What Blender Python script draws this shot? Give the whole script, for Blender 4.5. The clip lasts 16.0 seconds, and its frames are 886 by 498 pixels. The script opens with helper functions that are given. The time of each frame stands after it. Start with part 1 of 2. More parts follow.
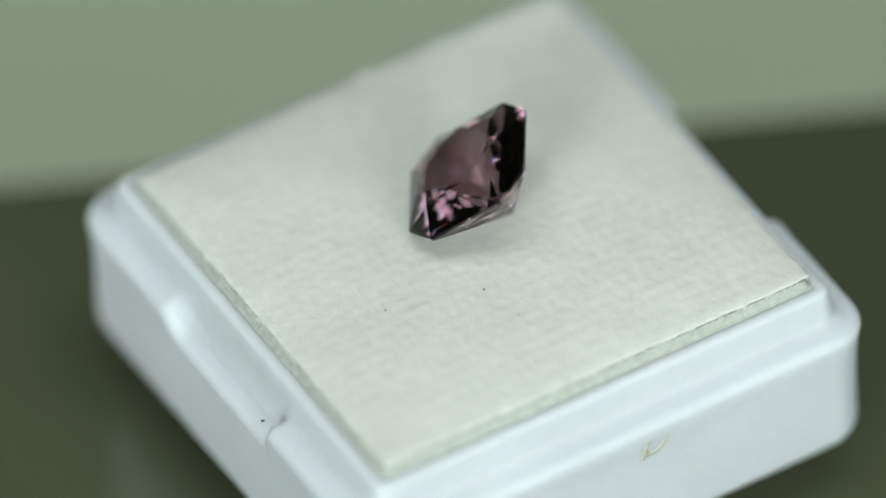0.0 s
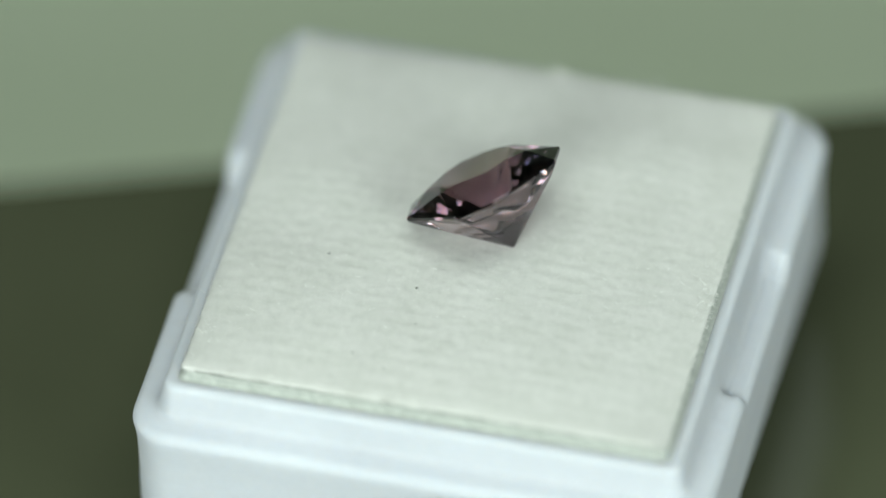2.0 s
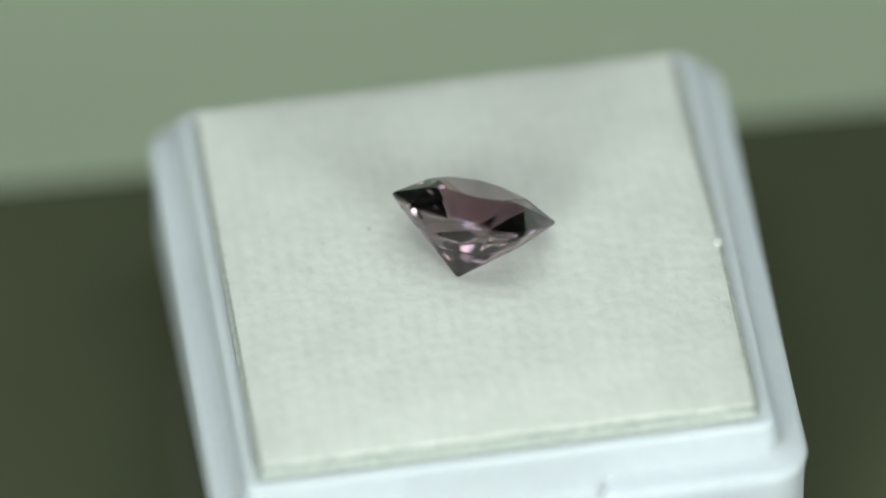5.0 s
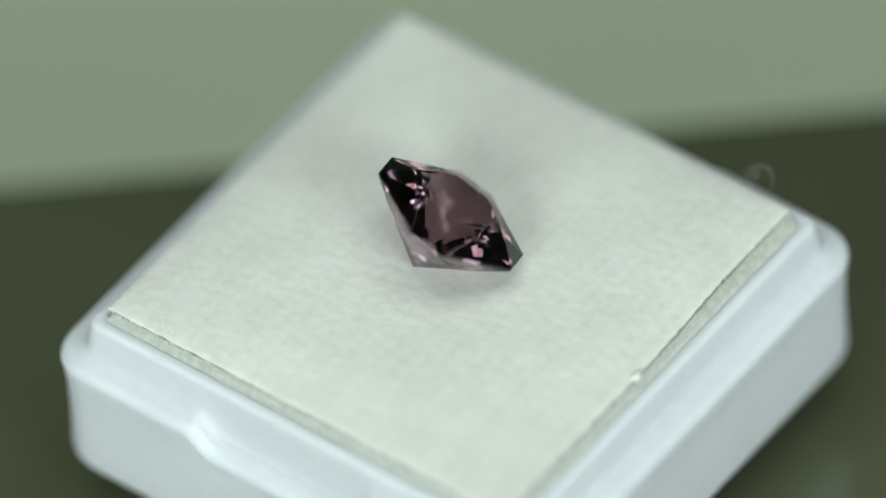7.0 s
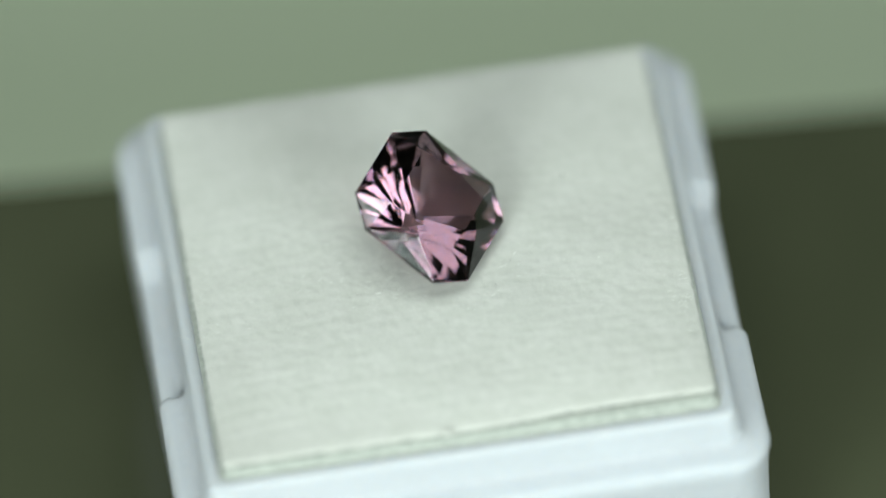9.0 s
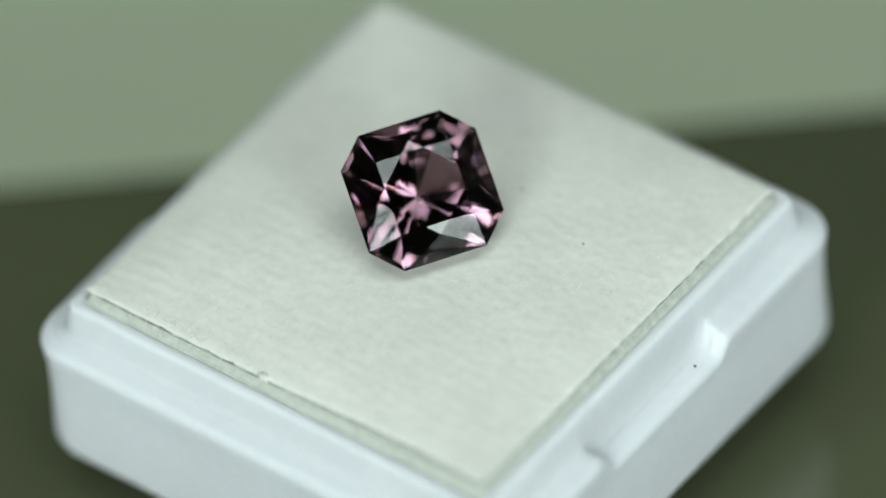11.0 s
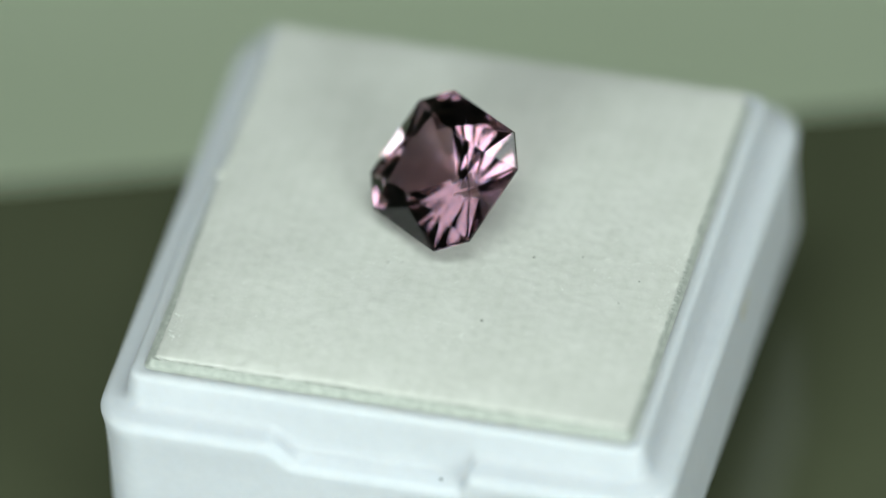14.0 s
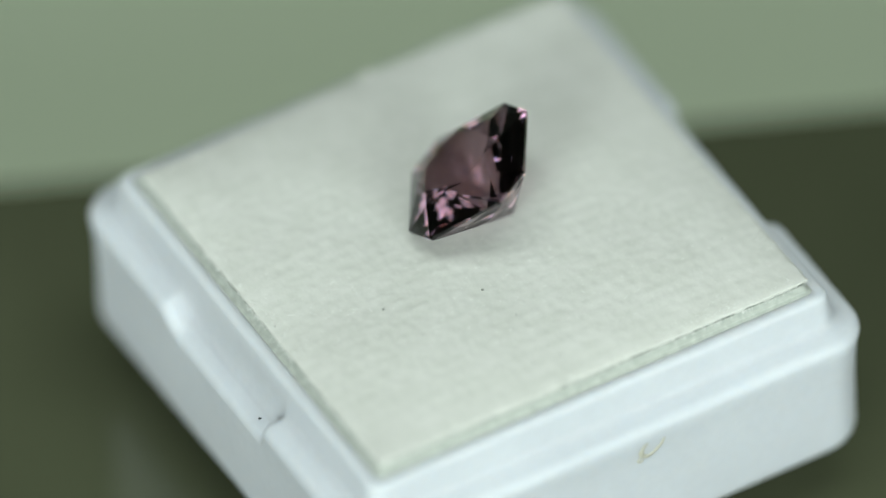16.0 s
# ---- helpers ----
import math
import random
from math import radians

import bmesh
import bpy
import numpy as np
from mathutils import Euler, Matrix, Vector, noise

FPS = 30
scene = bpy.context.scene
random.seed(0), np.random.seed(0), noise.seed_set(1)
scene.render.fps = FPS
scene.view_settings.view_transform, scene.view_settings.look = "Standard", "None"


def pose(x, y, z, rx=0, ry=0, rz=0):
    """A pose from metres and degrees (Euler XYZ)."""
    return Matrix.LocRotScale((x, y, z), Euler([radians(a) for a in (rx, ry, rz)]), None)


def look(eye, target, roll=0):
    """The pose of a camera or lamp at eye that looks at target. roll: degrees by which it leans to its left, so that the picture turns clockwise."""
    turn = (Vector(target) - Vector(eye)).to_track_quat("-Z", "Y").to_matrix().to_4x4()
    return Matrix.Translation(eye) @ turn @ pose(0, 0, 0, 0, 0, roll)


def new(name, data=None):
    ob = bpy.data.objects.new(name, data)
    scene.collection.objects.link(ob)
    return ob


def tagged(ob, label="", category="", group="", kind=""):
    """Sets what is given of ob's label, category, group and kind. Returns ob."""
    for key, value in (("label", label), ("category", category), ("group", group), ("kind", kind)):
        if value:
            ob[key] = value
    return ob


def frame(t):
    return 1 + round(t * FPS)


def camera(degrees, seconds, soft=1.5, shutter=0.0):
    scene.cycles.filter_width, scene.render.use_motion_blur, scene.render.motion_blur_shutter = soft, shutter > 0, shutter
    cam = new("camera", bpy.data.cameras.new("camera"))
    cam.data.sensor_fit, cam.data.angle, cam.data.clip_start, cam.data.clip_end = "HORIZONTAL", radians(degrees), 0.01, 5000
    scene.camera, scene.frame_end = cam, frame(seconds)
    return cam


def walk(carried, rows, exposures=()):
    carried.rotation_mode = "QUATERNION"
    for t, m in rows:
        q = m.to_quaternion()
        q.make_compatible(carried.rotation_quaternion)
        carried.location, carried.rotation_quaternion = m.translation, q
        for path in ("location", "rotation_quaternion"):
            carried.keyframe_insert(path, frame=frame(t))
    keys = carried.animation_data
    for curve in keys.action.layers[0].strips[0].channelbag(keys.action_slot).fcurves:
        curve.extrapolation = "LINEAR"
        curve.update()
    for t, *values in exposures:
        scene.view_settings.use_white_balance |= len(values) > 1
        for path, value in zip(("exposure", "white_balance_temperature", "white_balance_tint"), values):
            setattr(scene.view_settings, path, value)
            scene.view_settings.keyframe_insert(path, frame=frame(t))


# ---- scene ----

U = 0.013                      # half the inner width of the gem box, metres
TOP = 1.055 * U                 # height of the box's rim above the table
TURN = 22.562                  # degrees a second, clockwise seen from above
START = 28.84
TILT = pose(0, 0, 0, -0.69) @ pose(0, 0, 0, 0, 1.35)

# ---- camera: it stands still ----
cam = camera(4.49, 16.0, soft=1.5)
EYE = pose(0, -31.829 * U, 32.304 * U + TOP) @ pose(0, 0, 0, 0, 0, 0.10) @ pose(0, 0, 0, 90 - 45.41) @ pose(0, 0, 0, 0, 0, -3.37)
walk(cam, [(0.0, EYE), (16.0, EYE)])
cam.data.dof.use_dof = True
cam.data.dof.focus_distance = 45.05 * U
cam.data.dof.aperture_fstop = 10.0

# ---- light: a dim studio, two tall lamps low in front and a long softbox overhead ----
scene.view_settings.exposure = 0.0
world = bpy.data.worlds.new("room_light")
scene.world = world
world.use_nodes = True
world.node_tree.nodes["Background"].inputs["Color"].default_value = (0.80, 0.95, 0.86, 1)
world.node_tree.nodes["Background"].inputs["Strength"].default_value = 0.045


def area(name, eye, target, size, size_y, watts, colour):
    data = bpy.data.lights.new(name, "AREA")
    data.shape, data.size, data.size_y, data.energy, data.color = "RECTANGLE", size, size_y, watts, colour
    ob = new(name, data)
    ob.matrix_world = look(eye, target)
    return ob


TINT = (0.87, 1.0, 0.97)
area("front_lamp", (-0.33, -0.65, 0.29), (0, 0, 0.01), 0.28, 0.38, 4.7, TINT)
area("front_lamp", (0.41, -0.61, 0.30), (0, 0, 0.01), 0.29, 0.40, 3.8, TINT)
area("top_softbox", (0.03, -0.10, 0.86), (0.03, -0.0999, 0.0), 0.82, 0.36, 3.95, TINT)


# ---- materials ----
def material(name, rough=0.5, **sockets):
    mat = bpy.data.materials.new(name)
    mat.use_nodes = True
    bsdf = mat.node_tree.nodes["Principled BSDF"]
    bsdf.inputs["Roughness"].default_value = rough
    for key, value in sockets.items():
        bsdf.inputs[key.replace("_", " ")].default_value = value
    return mat, mat.node_tree, bsdf


def noise_node(tree, scale, detail=4.0, rough=0.55, stretch=(1, 1, 1)):
    coord = tree.nodes.new("ShaderNodeTexCoord")
    mapping = tree.nodes.new("ShaderNodeMapping")
    mapping.inputs["Scale"].default_value = stretch
    tree.links.new(coord.outputs["Object"], mapping.inputs["Vector"])
    n = tree.nodes.new("ShaderNodeTexNoise")
    n.inputs["Scale"].default_value, n.inputs["Detail"].default_value, n.inputs["Roughness"].default_value = scale, detail, rough
    tree.links.new(mapping.outputs["Vector"], n.inputs["Vector"])
    return n.outputs["Fac"]


def ramp(tree, fac, low, high, a=0.35, b=0.65):
    r = tree.nodes.new("ShaderNodeValToRGB")
    r.color_ramp.elements[0].position, r.color_ramp.elements[0].color = a, (*low, 1)
    r.color_ramp.elements[1].position, r.color_ramp.elements[1].color = b, (*high, 1)
    tree.links.new(fac, r.inputs["Fac"])
    return r.outputs["Color"]


def multiply(tree, one, two):
    m = tree.nodes.new("ShaderNodeMix")
    m.data_type, m.blend_type = "RGBA", "MULTIPLY"
    m.inputs["Factor"].default_value = 1.0
    tree.links.new(one, m.inputs["A"])
    tree.links.new(two, m.inputs["B"])
    return m.outputs["Result"]


def relief(tree, bsdf, height, distance, strength=1.0):
    b = tree.nodes.new("ShaderNodeBump")
    b.inputs["Distance"].default_value, b.inputs["Strength"].default_value = distance, strength
    tree.links.new(height, b.inputs["Height"])
    tree.links.new(b.outputs["Normal"], bsdf.inputs["Normal"])


def plastic_material():
    mat, tree, bsdf = material("white_plastic", 0.55, Specular_IOR_Level=0.3)
    broad = ramp(tree, noise_node(tree, 160, 3), (0.61, 0.623, 0.657), (0.64, 0.653, 0.687))
    fine = ramp(tree, noise_node(tree, 1500, 2), (0.975, 0.975, 0.975), (1, 1, 1))
    tree.links.new(multiply(tree, broad, fine), bsdf.inputs["Base Color"])
    bsdf.inputs["Subsurface Weight"].default_value = 0.8
    bsdf.inputs["Subsurface Scale"].default_value = 0.3
    bsdf.inputs["Subsurface Radius"].default_value = (0.0034, 0.0037, 0.0040)
    relief(tree, bsdf, noise_node(tree, 900, 3), 0.00002, 0.4)
    return mat


def felt_material():
    mat, tree, bsdf = material("felt", 0.95)
    bsdf.inputs["Sheen Weight"].default_value = 0.15
    broad = ramp(tree, noise_node(tree, 120, 3), (0.694, 0.682, 0.635), (0.718, 0.706, 0.66))
    fine = ramp(tree, noise_node(tree, 2200, 4, 0.7, (1, 0.45, 1)), (0.94, 0.94, 0.94), (1, 1, 1))
    clump = ramp(tree, noise_node(tree, 620, 3, 0.6), (0.95, 0.955, 0.945), (1, 1, 1), 0.4, 0.62)
    # shading between the needled rows is put into the colour, broken into short stitches
    coord = tree.nodes.new("ShaderNodeTexCoord")
    wave = tree.nodes.new("ShaderNodeTexWave")
    wave.bands_direction, wave.wave_profile = "Y", "SIN"
    for key, value in (("Scale", 366.0), ("Distortion", 2.6), ("Detail", 2.0), ("Detail Scale", 0.6)):
        wave.inputs[key].default_value = value
    tree.links.new(coord.outputs["Object"], wave.inputs["Vector"])
    stitch = tree.nodes.new("ShaderNodeMix")
    stitch.data_type = "RGBA"
    tree.links.new(ramp(tree, noise_node(tree, 800, 3, 0.6, (0.6, 1, 1)), (0, 0, 0), (1, 1, 1), 0.36, 0.58), stitch.inputs["Factor"])
    stitch.inputs[6].default_value = (1, 1, 1, 1)
    tree.links.new(ramp(tree, wave.outputs["Fac"], (0.966, 0.97, 0.963), (1.0, 1.0, 1.0), 0.15, 0.75), stitch.inputs[7])
    rows = multiply(tree, stitch.outputs[2], clump)
    tree.links.new(multiply(tree, multiply(tree, broad, rows), fine), bsdf.inputs["Base Color"])
    relief(tree, bsdf, noise_node(tree, 1700, 5, 0.7), 0.00008, 0.4)
    return mat


def table_material():
    mat, tree, bsdf = material("dark_lacquer", 0.16, IOR=1.62)
    tree.links.new(ramp(tree, noise_node(tree, 30, 4), (0.069, 0.076, 0.043), (0.083, 0.090, 0.052)), bsdf.inputs["Base Color"])
    rough = ramp(tree, noise_node(tree, 60, 4), (0.02, 0.02, 0.02), (0.06, 0.06, 0.06))
    tree.links.new(rough, bsdf.inputs["Roughness"])
    return mat


def backdrop_material():
    mat, tree, bsdf = material("pale_green_sheet", 0.8)
    broad = ramp(tree, noise_node(tree, 14, 3), (0.645, 0.725, 0.52), (0.685, 0.765, 0.55))
    fine = ramp(tree, noise_node(tree, 500, 3), (0.96, 0.96, 0.96), (1, 1, 1))
    tree.links.new(multiply(tree, broad, fine), bsdf.inputs["Base Color"])
    relief(tree, bsdf, noise_node(tree, 700, 3), 0.0001, 0.4)
    return mat


def gem_material(name, inner, mirror, fire=0.0):
    """Clear spinel: inner tints what passes a face, mirror what a face throws back; fire parts warm light from cool."""
    mat, tree, bsdf = material(name, 0.0)
    tree.nodes.remove(bsdf)
    both = tree.nodes.new("ShaderNodeAddShader")
    for k, share in enumerate(((0.62, 0.50, 0.38), (0.38, 0.50, 0.62))):
        bend = tree.nodes.new("ShaderNodeBsdfRefraction")
        bend.inputs["IOR"].default_value, bend.inputs["Roughness"].default_value = 1.72 + fire * (2 * k - 1), 0.0
        bend.inputs["Color"].default_value = (*[c * w for c, w in zip(inner, share)], 1)
        tree.links.new(bend.outputs["BSDF"], both.inputs[k])
    gloss = tree.nodes.new("ShaderNodeBsdfGlossy")
    gloss.inputs["Roughness"].default_value = 0.0
    gloss.inputs["Color"].default_value = (*mirror, 1)
    fresnel = tree.nodes.new("ShaderNodeFresnel")
    fresnel.inputs["IOR"].default_value = 1.72
    mix = tree.nodes.new("ShaderNodeMixShader")
    tree.links.new(fresnel.outputs["Fac"], mix.inputs[0])
    tree.links.new(both.outputs["Shader"], mix.inputs[1])
    tree.links.new(gloss.outputs["BSDF"], mix.inputs[2])
    tree.links.new(mix.outputs["Shader"], tree.nodes["Material Output"].inputs["Surface"])
    return mat


def plain(name, colour, rough=0.6):
    mat, tree, bsdf = material(name, rough)
    dark = tuple(c * 0.8 for c in colour)
    tree.links.new(ramp(tree, noise_node(tree, 2500, 3), dark, colour), bsdf.inputs["Base Color"])
    return mat


PLASTIC, FELT, TABLE, SHEET = plastic_material(), felt_material(), table_material(), backdrop_material()
# one even stone: light it absorbs inside is imitated by two different tints
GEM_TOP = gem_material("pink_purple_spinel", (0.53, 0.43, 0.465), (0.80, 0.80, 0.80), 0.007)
GEM_CONE = gem_material("spinel_cone_absorption", (0.94, 0.85, 0.86), (0.74, 0.675, 0.72))
BLACK = plain("black_rubber", (0.02, 0.021, 0.018))
WALL = plain("grey_green_paint", (0.17, 0.185, 0.155))
GRIT = plain("dark_grit", (0.26, 0.265, 0.23))
FIBRE = plain("white_fibre", (0.76, 0.76, 0.715))
INK = plain("dark_fleck", (0.03, 0.035, 0.04))
STAIN = plain("yellowed_scuff", (0.57, 0.545, 0.45))
FOAM = plain("grey_green_foam", (0.50, 0.52, 0.47), 0.95)


# ---- mesh helpers ----
def finish(bm, smooth=False):
    bmesh.ops.recalc_face_normals(bm, faces=bm.faces[:])
    for f in bm.faces:
        f.smooth = smooth


def part(name, bm, mat, parent=None, label="", smooth=False, fix=True):
    if fix:
        finish(bm, smooth)
    me = bpy.data.meshes.new(name)
    bm.to_mesh(me)
    bm.free()
    me.materials.append(mat)
    ob = new(name, me)
    ob.parent = parent
    return tagged(ob, label)


def rounded_square(half, radius, per_side=40, per_corner=10):
    """Points round a square with rounded corners, anticlockwise, with even steps along each side."""
    pts = []
    k = half - radius
    for i in range(4):
        a = math.pi / 2 * i
        c, s = math.cos(a), math.sin(a)
        side = [(half, -k + 2 * k * j / per_side) for j in range(per_side)]
        corner = [(k + radius * math.cos(math.pi / 2 * j / per_corner), k + radius * math.sin(math.pi / 2 * j / per_corner)) for j in range(per_corner)]
        pts += [(c * x - s * y, s * x + c * y) for x, y in side + corner]
    return pts


def loft(bm, rings, close_first=False, close_last=False):
    rows = [[bm.verts.new(p) for p in ring] for ring in rings]
    n = len(rows[0])
    for a, b in zip(rows, rows[1:]):
        for i in range(n):
            bm.faces.new((a[i], a[(i + 1) % n], b[(i + 1) % n], b[i]))
    if close_first:
        bm.faces.new(rows[0][::-1])
    if close_last:
        bm.faces.new(rows[-1])


def step(a, b, x):
    x = min(max((x - a) / (b - a), 0), 1)
    return x * x * (3 - 2 * x)


# ---- setting ----
def build_setting():
    # table top: a slab whose far edge runs a little askew behind the box
    far = lambda x: (1.88 + 0.047 * (x / U)) * U
    bm = bmesh.new()
    outline = [(-0.6, -0.9), (0.6, -0.9), (0.6, far(0.6)), (-0.6, far(-0.6))]
    low = [bm.verts.new((x, y, -0.063)) for x, y in outline]
    high = [bm.verts.new((x, y, 0)) for x, y in outline]
    bm.faces.new(high), bm.faces.new(low[::-1])
    for i in range(4):
        bm.faces.new((low[i], low[(i + 1) % 4], high[(i + 1) % 4], high[i]))
    bmesh.ops.bevel(bm, geom=[e for e in bm.edges if e.verts[0].co.z == 0 and e.verts[1].co.z == 0], offset=0.003, segments=6, affect="EDGES")
    tagged(part("table_top", bm, TABLE), "glossy dark olive tabletop under the gem box", "table", kind="structure")
    # pale sheet lying behind and below the tabletop, its far end lifting a little
    bm = bmesh.new()
    prof = [(-0.2, -0.060), (0.10, -0.060)] + [(0.30 + 0.05 * i, -0.060 + 0.0012 * i * i) for i in range(6)]
    rows = [[bm.verts.new((x, y, z)) for y, z in prof] for x in (-0.9, 0.9)]
    rows2 = [[bm.verts.new((x, y + 0.003, z - 0.003)) for y, z in prof] for x in (-0.9, 0.9)]
    for i in range(len(prof) - 1):
        bm.faces.new((rows[0][i], rows[1][i], rows[1][i + 1], rows[0][i + 1]))
        bm.faces.new((rows2[0][i], rows2[0][i + 1], rows2[1][i + 1], rows2[1][i]))
    tagged(part("backdrop", bm, SHEET, smooth=True), "plain pale sage-green paper sheet lying behind the tabletop", "backdrop", kind="structure")


def slab(name, lo, hi, mat, label):
    """A plain closing wall from one corner to the other."""
    bm = bmesh.new()
    bmesh.ops.create_cube(bm, size=1)
    for v in bm.verts:
        v.co = Vector([a + (b - a) * (c + 0.5) for a, b, c in zip(lo, hi, v.co)])
    tagged(part(name, bm, mat), label, name.split("_")[0], kind="structure")


def build_room():
    r, low, top, t = 1.4, -0.0635, 1.9, 0.1
    slab("floor", (-r - t, -r - t, low - t), (r + t, r + t, low), WALL, "plain dim surface that the table block stands on")
    slab("ceiling", (-r - t, -r - t, top), (r + t, r + t, top + t), WALL, "plain dim ceiling over the studio corner")
    slab("wall_north", (-r, r, low), (r, r + t, top), WALL, "plain dim wall behind the backdrop")
    slab("wall_south", (-r, -r - t, low), (r, -r, top), WALL, "plain dim wall behind the camera")
    slab("wall_east", (r, -r - t, low), (r + t, r + t, top), WALL, "plain dim side wall of the studio")
    slab("wall_west", (-r - t, -r - t, low), (-r, r + t, top), WALL, "plain dim side wall of the studio")


build_setting()
build_room()


# ---- turntable ----
def build_turntable():
    base = new("turntable")
    tagged(base, "small black turntable standing on the dark tabletop", "turntable")
    for name, r, z0, z1 in (("foot", 0.62, 0.0, 0.13), ("platter", 0.78, 0.135, 0.222)):
        bm = bmesh.new()
        rings = []
        for rr, z in ((r - 0.02, z0), (r, z0 + 0.015), (r, z1 - 0.015), (r - 0.02, z1)):
            rings.append([(rr * U * math.cos(a), rr * U * math.sin(a), z * U) for a in [2 * math.pi * i / 64 for i in range(64)]])
        loft(bm, rings, True, True)
        part(name, bm, BLACK, base)
    return base


# ---- the gem box ----
HALF, RAD, RIM = 1.185, 0.18, 1.062
LEDGE, BOTTOM = -0.155, -0.83


def notch(x, y):
    """How far a point on the outside lies in one of the two thumb notches (0 to 1)."""
    if abs(x) < 1.0:
        return 0
    y = y if x < 0 else -y
    return step(-0.385, -0.345, y) * (1 - step(0.35, 0.47, y))


def pad_height(x, y):
    u, v = x / 0.993, y / 0.993
    return 0.062 + 0.048 * (1 - u ** 4) * (1 - v ** 4)


def slack(u, v):
    """The felt stops a little short of the rim along half of one side."""
    return (0.006 + 0.028 * (1 - step(-0.75, 0.16, u))) * step(0.7, 1.0, v)


def needle_row(u, v):
    """Height of the needled rows that cross the felt: each climbs slowly and drops, in broken tufts."""
    phase = v / 0.066 + 0.3 * noise.noise(Vector((u * 2.5, v * 2.5, 4))) + 0.16 * noise.noise(Vector((u * 16, v * 9, 2)))
    f = phase % 1.0
    ridge = f / 0.68 if f < 0.68 else (1 - f) / 0.32
    tuft = min(max(0.5 + 1.4 * noise.noise(Vector((u * 26, v * 30, 9))), 0), 1.4)
    patch = min(max(0.7 + 0.9 * noise.noise(Vector((u * 2.2, v * 2.2, 12))), 0.25), 1.3)
    return 0.0011 * ridge * tuft * patch


def build_box():
    box = new("gem_box")
    tagged(box, "open white plastic gem box with notched sides and a padded insert", "box")
    # tray: rounded bottom, drafted walls, ledge with two thumb notches
    prof = []
    for a in range(0, 91, 15):
        t = radians(a)
        prof.append((HALF - 0.02 - 0.13 + 0.13 * math.sin(t), BOTTOM + 0.13 - 0.13 * math.cos(t), RAD - 0.03, 0))
    prof += [(HALF - 0.014, -0.45, RAD, 0), (HALF - 0.012, -0.34, RAD, 0.15), (HALF - 0.008, -0.26, RAD, 0.7)]
    for a in range(0, 91, 18):
        t = radians(a)
        prof.append((HALF - 0.045 + 0.045 * math.cos(t), LEDGE - 0.045 + 0.045 * math.sin(t), RAD, 1))
    prof += [(1.125, LEDGE + 0.003, 0.135, 1), (1.105, LEDGE + 0.006, 0.115, 1)]

    def ring(half, z, rad, cut):
        out = []
        for (x, y), (bx, by) in zip(rounded_square(half, rad, 90, 10), base):
            k = notch(bx * HALF, by * HALF) * cut
            inset = 0.010 * k if half > 1.13 else 0.0
            out.append(((x - math.copysign(inset, x) if k else x) * U, y * U, (z - 0.095 * k) * U))
        return out

    base = rounded_square(1.0, RAD / HALF, 90, 10)
    # the rim that holds the pad is moulded with the tray: it flares softly out of the ledge
    rim = [(1.090, LEDGE + 0.012, 0.10, 1), (1.080, LEDGE + 0.024, 0.09, 0.9), (1.073, LEDGE + 0.045, 0.08, 0.75), (1.066, -0.06, 0.07, 0.3), (1.058, -0.024, 0.06, 0),
           (1.054, -0.012, 0.058, 0), (1.046, -0.004, 0.05, 0), (1.036, 0.0, 0.045, 0), (1.008, 0.0, 0.035, 0), (1.003, -0.004, 0.03, 0), (1.0, -0.012, 0.03, 0), (1.0, -0.40, 0.03, 0)]
    bm = bmesh.new()
    loft(bm, [ring(*row) for row in prof + rim], True, False)
    part("tray", bm, PLASTIC, box, "translucent white plastic tray with rounded corners and a raised rim", smooth=True)
    # felt pad: a soft square pillow a little proud of the rim
    bm = bmesh.new()
    n = 270
    h = 0.986
    grid = []
    for j in range(n + 1):
        row = []
        for i in range(n + 1):
            u, v = 2 * i / n - 1, 2 * j / n - 1
            u, v = math.copysign(1 - (1 - abs(u)) ** 1.08, u), math.copysign(1 - (1 - abs(v)) ** 1.08, v)
            edge = min(1 - abs(u), 1 - abs(v))
            z = pad_height(u * h, v * h) + 0.006 * noise.noise(Vector((u * 3, v * 3, 1))) + 0.0012 * noise.noise(Vector((u * 24, v * 24, 7)))
            z -= (0.004 + 0.008 * noise.noise(Vector((u * 17, v * 17, 5)))) * math.exp(-edge / 0.012)
            wob = 0.004 * noise.noise(Vector((u * 30, v * 30, 3))) * math.exp(-edge / 0.05)
            row.append(bm.verts.new(((u * h + wob) * U, (v * h + wob - slack(u, v)) * U, (z + needle_row(u, v)) * U)))
        grid.append(row)
    for j in range(n):
        for i in range(n):
            bm.faces.new((grid[j][i], grid[j][i + 1], grid[j + 1][i + 1], grid[j + 1][i]))
    border = grid[0][:-1] + [r[-1] for r in grid[:-1]] + grid[-1][:0:-1] + [r[0] for r in grid[:0:-1]]
    low = [bm.verts.new((v.co.x * 0.994, v.co.y * 0.994, v.co.z - (0.017 + 0.008 * noise.noise(v.co / U * 26)) * U)) for v in border]
    m = len(border)
    for i in range(m):
        bm.faces.new((border[i], low[i], low[(i + 1) % m], border[(i + 1) % m]))
    part("felt_cloth", bm, FELT, box, "off-white felt cloth, slightly domed and fuzzy", smooth=True)
    bm = bmesh.new()
    loft(bm, [[(x * U, y * U, z * U) for x, y in rounded_square(k, 0.02, 20, 4)] for k, z in ((0.9985, -0.35), (1.004, -0.02), (1.004, -0.004), (0.990, 0.002), (0.978, 0.034))], True, True)
    part("foam_core", bm, FOAM, box, "grey-green foam block under the felt")
    return box


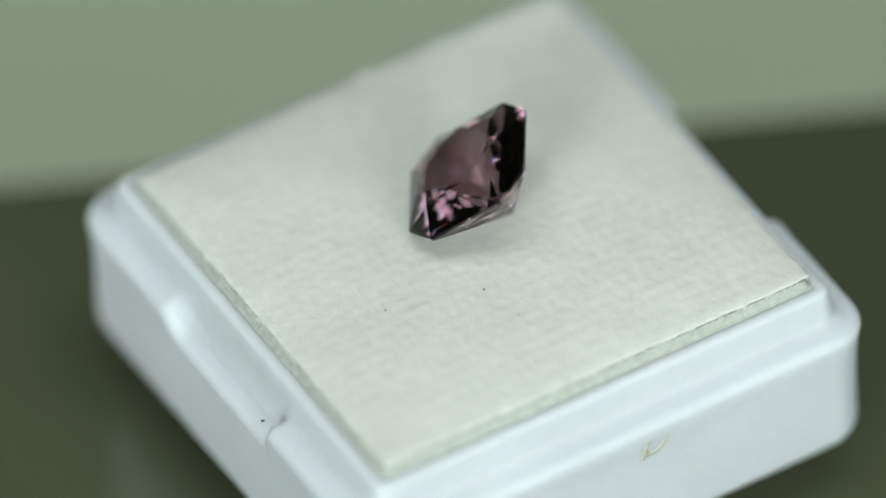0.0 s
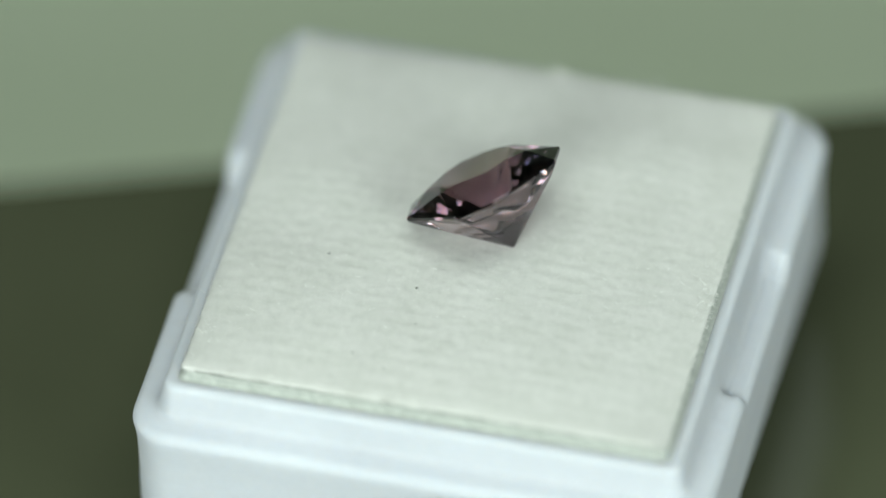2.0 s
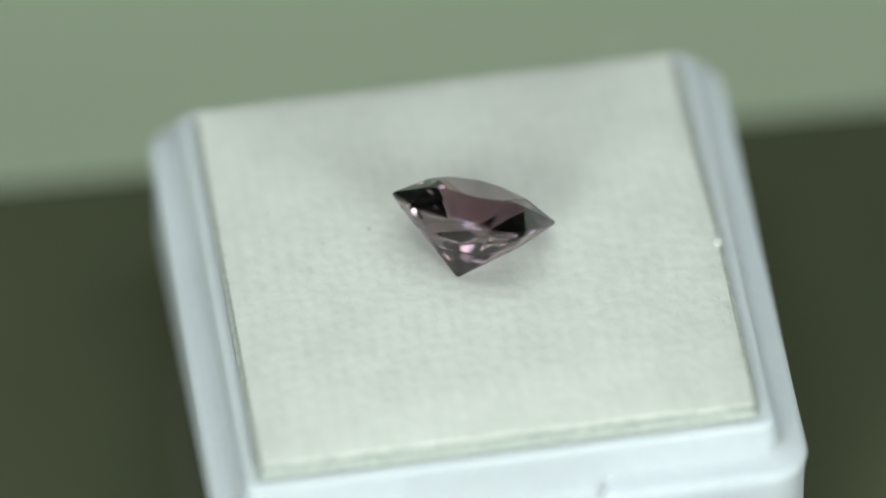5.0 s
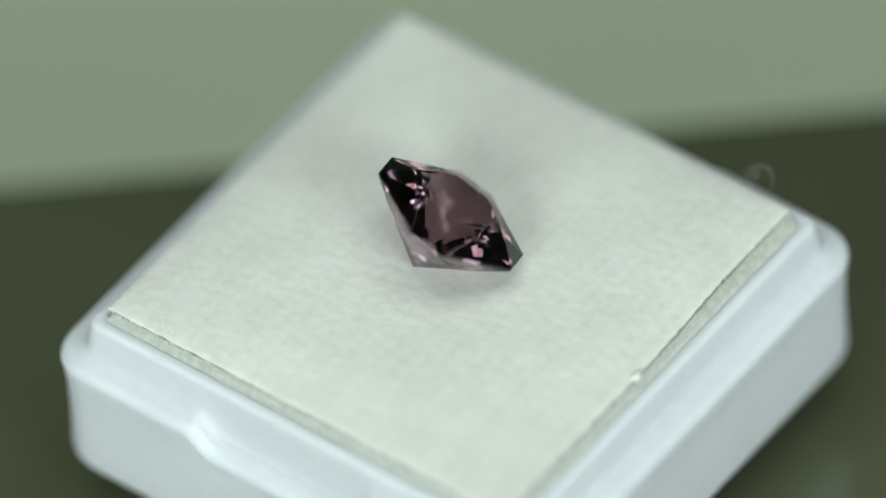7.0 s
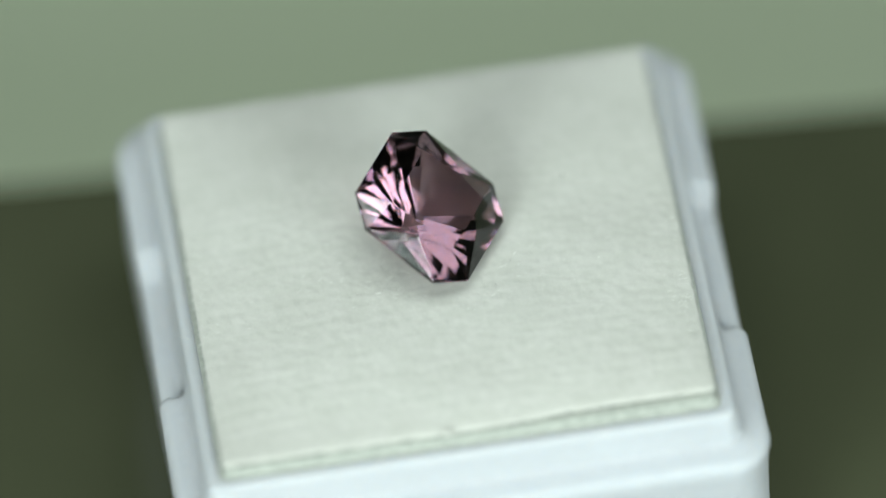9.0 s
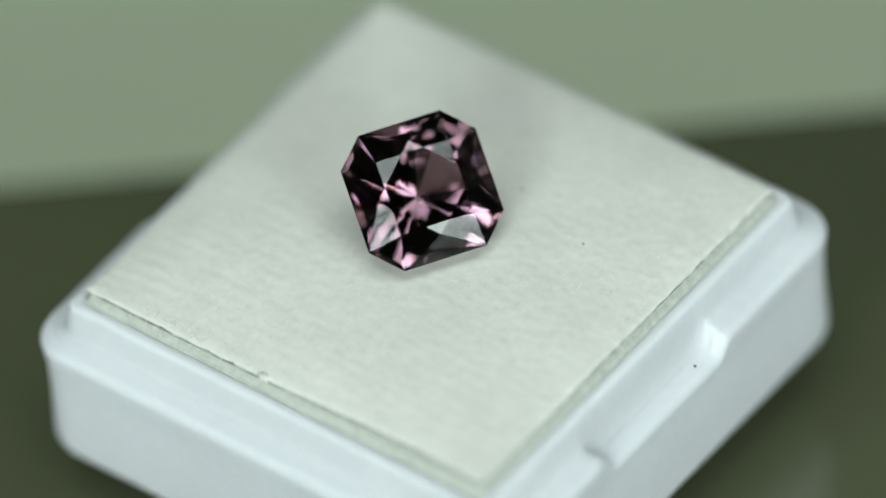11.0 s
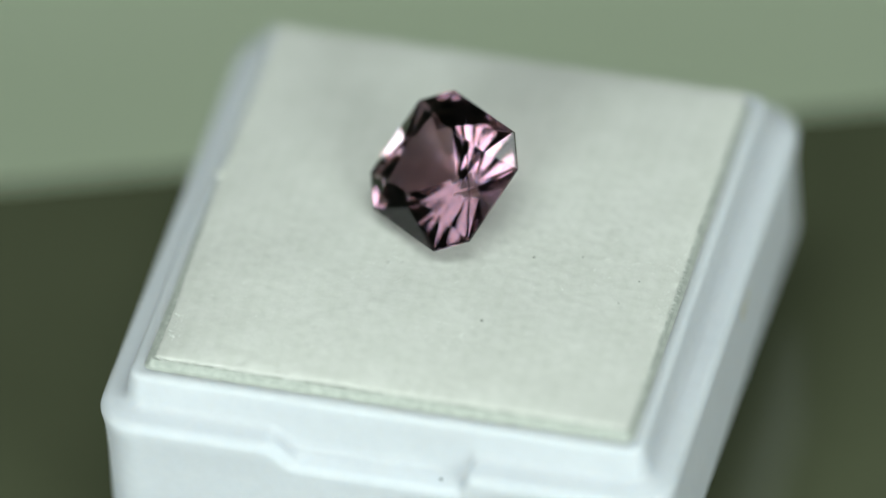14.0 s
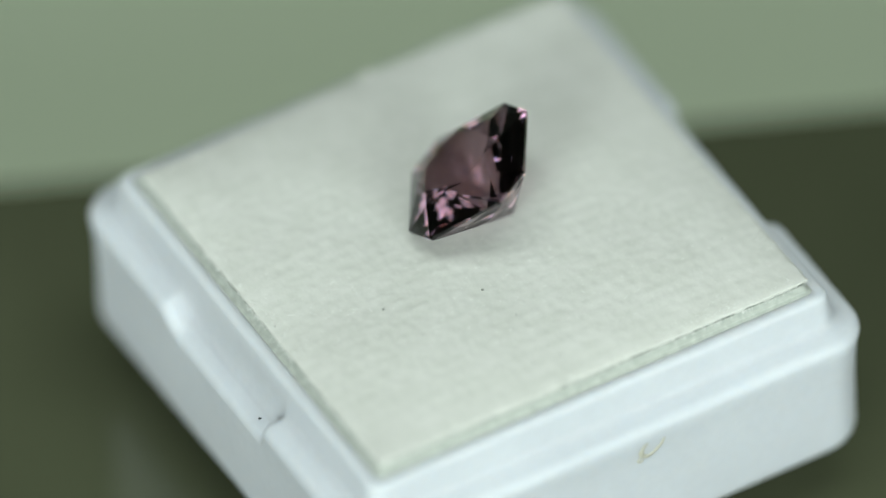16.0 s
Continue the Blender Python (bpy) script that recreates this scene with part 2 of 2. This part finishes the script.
# ---- the gemstone: facets cut as planes ----
SIDE, LONG, DEEP = 0.288, 0.174, 0.2925
CROWN, EDGE, NOOK = 0.080, 0.155, 0.048     # table: height, half width, half length of its short sides
TIP, STAR = 0.200, 0.068                    # reach and height of the star points


def cut_stone(planes):
    """The faces of the solid bounded by planes (normal, distance)."""
    ns = np.array([p[0] for p in planes], float)
    ns /= np.linalg.norm(ns, axis=1)[:, None]
    ds = np.array([p[1] for p in planes], float)
    corners = []
    for i in range(len(ds)):
        for j in range(i + 1, len(ds)):
            for k in range(j + 1, len(ds)):
                a = ns[[i, j, k]]
                if abs(np.linalg.det(a)) < 1e-5:
                    continue
                p = np.linalg.solve(a, ds[[i, j, k]])
                if (ns @ p <= ds + 1e-6).all() and not any(np.linalg.norm(p - q) < 2e-4 for q in corners):
                    corners.append(p)
    corners = np.array(corners)
    faces = []
    for nrm, d in zip(ns, ds):
        on = [i for i in range(len(corners)) if abs(nrm @ corners[i] - d) < 2e-4]
        if len(on) < 3:
            continue
        mid = corners[on].mean(axis=0)
        e1 = corners[on[0]] - mid
        e1 /= np.linalg.norm(e1)
        e2 = np.cross(nrm, e1)
        on.sort(key=lambda i: math.atan2((corners[i] - mid) @ e2, (corners[i] - mid) @ e1))
        faces.append((on, nrm))
    return corners, faces


def build_gem():
    gem = new("gemstone")
    tagged(gem, "faceted pinkish purple gemstone with cut corners lying tilted on felt", "gemstone")
    planes = [((0, 0, 1), CROWN)]
    band = 0.006
    corner = (SIDE + LONG) / math.sqrt(2)

    def facet(azimuth, slope, r, z, sign):
        """A plane through radius r, height z, at a slope from the girdle plane."""
        a, s = radians(azimuth), radians(slope)
        nrm = np.array([math.sin(s) * math.cos(a), math.sin(s) * math.sin(a), sign * math.cos(s)])
        planes.append((nrm, float(nrm @ np.array([r * math.cos(a), r * math.sin(a), z]))))

    for q in range(4):
        az = 90 * q
        planes.append(((math.cos(radians(az)), math.sin(radians(az)), 0), SIDE))
        planes.append(((math.cos(radians(az + 45)), math.sin(radians(az + 45)), 0), corner))
        # crown: a girdle triangle, a small star, two kites for each side; an upper and a lower triangle for each corner
        turn = np.array([[math.cos(radians(az)), -math.sin(radians(az)), 0], [math.sin(radians(az)), math.cos(radians(az)), 0], [0, 0, 1]])
        a, b = np.array([EDGE, NOOK, CROWN]), np.array([TIP, 0, STAR])
        g, swap, flip = np.array([SIDE, LONG, band]), np.array([1, 0, 2]), np.array([1, -1, 1])
        n = np.cross(b - a, g - a)
        top = np.array([EDGE, EDGE, CROWN - (n[1] * (EDGE - NOOK)) / n[2]])
        for tri in ((g, g * flip, b), (a, a * flip, b), (a, b, g), (a * flip, b, g * flip), (a, a[swap], top), (g, g[swap], top)):
            p0, p1, p2 = (turn @ p for p in tri)
            nrm = np.cross(p1 - p0, p2 - p0)
            nrm = nrm / np.linalg.norm(nrm) * math.copysign(1, nrm[2])
            planes.append((nrm, float(nrm @ p0)))
        for off, ease in ((6, 2.0), (15, 0.4)):
            reach = SIDE * math.cos(radians(off)) + LONG * math.sin(radians(off))
            slope = math.degrees(math.atan((DEEP - band) / reach))
            for sign in (-1, 1):
                facet(az + sign * off, slope - ease, 0, -DEEP, -1)
        facet(az, 52, SIDE, -band, -1)
        facet(az + 45, math.degrees(math.atan((DEEP - band) / corner)) - 1.2, 0, -DEEP, -1)
        facet(az + 45, 49, corner, -band, -1)
    corners, faces = cut_stone(planes)
    for name, keep in (("crown", lambda z: z > 0.05), ("girdle", lambda z: abs(z) <= 0.05), ("pavilion", lambda z: z < -0.05)):
        bm = bmesh.new()
        vs = {}
        for on, nrm in faces:
            if keep(nrm[2]):
                for i in on:
                    if i not in vs:
                        vs[i] = bm.verts.new(corners[i] * U)
                bm.faces.new([vs[i] for i in on])
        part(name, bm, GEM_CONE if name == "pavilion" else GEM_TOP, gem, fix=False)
    return gem


# ---- lint, grit and marks on the box ----
def speck(box, name, mat, x, y, z, size, flat=0.5):
    bm = bmesh.new()
    bmesh.ops.create_icosphere(bm, subdivisions=2, radius=size * U)
    for v in bm.verts:
        v.co *= 1 + 0.5 * noise.noise(v.co / (size * U) * 1.3 + Vector((x * 9, y * 9, 0)))
        v.co.z *= flat
        v.co += Vector((x, y, z)) * U
    part(name, bm, mat, box)


def fibre(box, points, width):
    """A curled thread through points, as a thin tube."""
    bm = bmesh.new()
    rings = []
    for i, p in enumerate(points):
        a, b = Vector(points[max(i - 1, 0)]), Vector(points[min(i + 1, len(points) - 1)])
        q = (b - a).to_track_quat("Z", "Y")
        rings.append([(Vector(p) + q @ Vector((width * math.cos(k * 2.0944), width * math.sin(k * 2.0944), 0))) * U for k in range(3)])
    loft(bm, rings, True, True)
    part("fibre", bm, FIBRE, box)


def build_marks(box):
    for x, y, s in ((-0.562, -0.281, 0.006), (-0.172, -0.395, 0.006), (-0.127, -0.586, 0.0035), (-0.198, -0.835, 0.004), (-0.339, -0.786, 0.0035), (0.90, -0.875, 0.003), (0.80, -0.623, 0.003)):
        speck(box, "speck", GRIT, x, y, pad_height(x, y), s)
    speck(box, "speck", INK, -1.121, -0.243, LEDGE - 0.093, 0.008)
    # lint caught on the far rim and loose hairs along the edges
    rng = random.Random(11)
    for i in range(9):
        big = i < 6
        p = Vector(((0.08 if big else 0.46) + rng.gauss(0, 0.03), 0.982 + rng.gauss(0, 0.010), 0.07))
        way = Vector((rng.gauss(0, 0.7), rng.gauss(0.2, 0.5), rng.uniform(0.4, 1))).normalized()
        turn = Vector((rng.gauss(0, 1), rng.gauss(0, 1), rng.gauss(0, 1))) * 0.02
        fibre(box, [p + way * (0.050 if big else 0.040) * f + turn * f * f for f in (0, 0.25, 0.5, 0.75, 1)], 0.0009)
    # a tag of felt that stands over the pad's edge
    bm = bmesh.new()
    bmesh.ops.create_icosphere(bm, subdivisions=3, radius=1)
    for v in bm.verts:
        k = 1 + 0.45 * noise.noise(v.co * 1.7 + Vector((3, 1, 2)))
        v.co = Vector((0.090 + v.co.x * 0.026 * k, 0.976 + v.co.y * 0.018 * k, 0.056 + v.co.z * 0.020 * k)) * U
    part("felt_tag", bm, FELT, box, "loose tag of felt at the pad's edge", smooth=True)
    for x, y, dx, dy, curl, size in ((-1.06, 0.80, -0.6, 0.3, 1.0, 0.11), (-1.06, 0.70, -0.5, 0.8, -0.8, 0.12), (-1.06, -0.72, -0.5, -0.5, 1.2, 0.09), (-1.06, -0.60, -0.6, 0.3, -1.0, 0.08), (0.40, 1.06, 0.2, 0.6, 1.0, 0.07), (1.06, 0.2, 0.6, 0.2, 0.9, 0.06)):
        pts = []
        for k in range(9):
            f = k / 8
            a = math.atan2(dy, dx) + curl * 2.2 * f
            pts.append((x + size * f * math.cos(a), y + size * f * math.sin(a), 0.0 + 0.10 * math.sin(f * 2.6) * size / 0.12))
        fibre(box, pts, 0.0006)
    # yellowed scuff on one plain side
    for cx, cz, size, thin, first, last in ((0.150, -0.264, 0.066, 0.58, 0.3, 4.1), (0.142, -0.270, 0.064, 0.55, 3.6, 5.9), (0.088, -0.322, 0.013, 0.8, 0.0, 5.6)):
        bm = bmesh.new()
        rows = []
        for k in range(19):
            a = first + (last - first) * k / 18
            w = 0.10 + 0.14 * math.sin(math.pi * k / 18) * (1 + noise.noise(Vector((k * 0.7, cx * 40, 0))))
            long, short = math.cos(a) * size, math.sin(a) * size * thin
            x, z = long * 0.80 - short * 0.60, long * 0.60 + short * 0.80
            rows.append([bm.verts.new(((cx + x * q) * U, (-HALF + 0.010 - d) * U, (cz + z * q) * U)) for q, d in ((1 - w, 0.0), (1 - w * 0.5, 0.005), (1 + w * 0.5, 0.005), (1 + w, 0.0))])
        for r0, r1 in zip(rows, rows[1:]):
            for k in range(3):
                bm.faces.new((r0[k], r1[k], r1[k + 1], r0[k + 1]))
        part("scuff", bm, STAIN, box, "yellowed scuff mark", smooth=True)


def build_fuzz(box):
    """Short pale hairs that stand off the pad, thickest along its edges, in one mesh."""
    rng = random.Random(5)
    bm = bmesh.new()
    for i in range(5200):
        if i < 2600:
            e, x, off = rng.choice((-1, 1)), rng.uniform(-0.97, 0.97), abs(rng.gauss(0, 0.030))
            x, y = (x, e * (0.972 - off)) if rng.random() < 0.5 else (e * (0.972 - off), x)
            if noise.noise(Vector((x * 9, y * 9, 6))) < -0.1:
                continue
            rise, size, width = rng.uniform(0.1, 1.1), rng.uniform(0.006, 0.017), 0.0015
        else:
            x, y = rng.uniform(-0.96, 0.96), rng.uniform(-0.96, 0.96)
            rise, size, width = rng.uniform(0.0, 0.45), rng.uniform(0.008, 0.022), 0.0013
        p = Vector((x, y - slack(x, y), pad_height(x, y) - 0.003))
        way = Vector((rng.gauss(0, 1), rng.gauss(0, 1), rise)).normalized()
        bend = Vector((rng.gauss(0, 1), rng.gauss(0, 1), rng.gauss(0, 0.3))) * size * 0.4
        rows = []
        for k in range(4):
            f = k / 3
            c = p + way * size * f + bend * f * f
            rows.append([bm.verts.new((c + Vector((width * math.cos(a), width * math.sin(a), width * math.sin(a + 1))) * (1 - 0.6 * f)) * U) for a in (0, 2.094, 4.189)])
        for r0, r1 in zip(rows, rows[1:]):
            for k in range(3):
                bm.faces.new((r0[k], r0[(k + 1) % 3], r1[(k + 1) % 3], r1[k]))
    # ragged nap that hangs over the cut edge
    for i in range(2600):
        e, x, turned = rng.choice((-1, 1)), rng.uniform(-0.975, 0.975), rng.random() < 0.5
        if noise.noise(Vector((x * 14, e * 3, turned * 5))) < -0.25:
            continue
        out = Vector((0, e, 0)) if turned else Vector((e, 0, 0))
        edge = (x, e * 0.976 - slack(x, e), 0.052) if turned else (e * 0.976, x, 0.052)
        size = rng.uniform(0.010, 0.026)
        way = out * rng.uniform(0.3, 1.0) + Vector((rng.gauss(0, 0.4), rng.gauss(0, 0.4), rng.uniform(-1.0, 0.5)))
        rows = []
        for k in range(3):
            c = Vector(edge) + way.normalized() * size * k / 2 - Vector((0, 0, size * 0.15 * k * k / 4))
            rows.append([bm.verts.new((c + Vector((0.0016 * math.cos(a), 0.0016 * math.sin(a), 0.0016 * math.sin(a + 1))) * (1 - 0.3 * k)) * U) for a in (0, 2.094, 4.189)])
        for r0, r1 in zip(rows, rows[1:]):
            for k in range(3):
                bm.faces.new((r0[k], r0[(k + 1) % 3], r1[(k + 1) % 3], r1[k]))
    tagged(part("fuzz", bm, FIBRE, box, "fine pale fuzz on the felt"), kind="stuff")


def build_all():
    box, gem, table = build_box(), build_gem(), build_turntable()
    build_marks(box)
    build_fuzz(box)
    return box, gem, table


gem_box, gemstone, turntable = build_all()
GEM_PLACE = pose(0.1065 * U, 0.0666 * U, 0.3378 * U) @ pose(0, 0, 0, 0, 0, 235.22) @ pose(0, 0, 0, 35.57) @ pose(0, 0, 0, 0, 0, 182.95)
BOX_PLACE = TILT @ pose(0.0934 * U, 0.0513 * U, 0)


def motions():
    times = [i * 0.5 for i in range(33)]
    spin = lambda t: pose(0, 0, TOP, 0, 0, START - TURN * t)
    walk(gem_box, [(t, spin(t) @ BOX_PLACE) for t in times])
    walk(gemstone, [(t, spin(t) @ GEM_PLACE) for t in times])
    walk(turntable, [(t, pose(0, 0, 0, 0, 0, START - TURN * t)) for t in times])


motions()
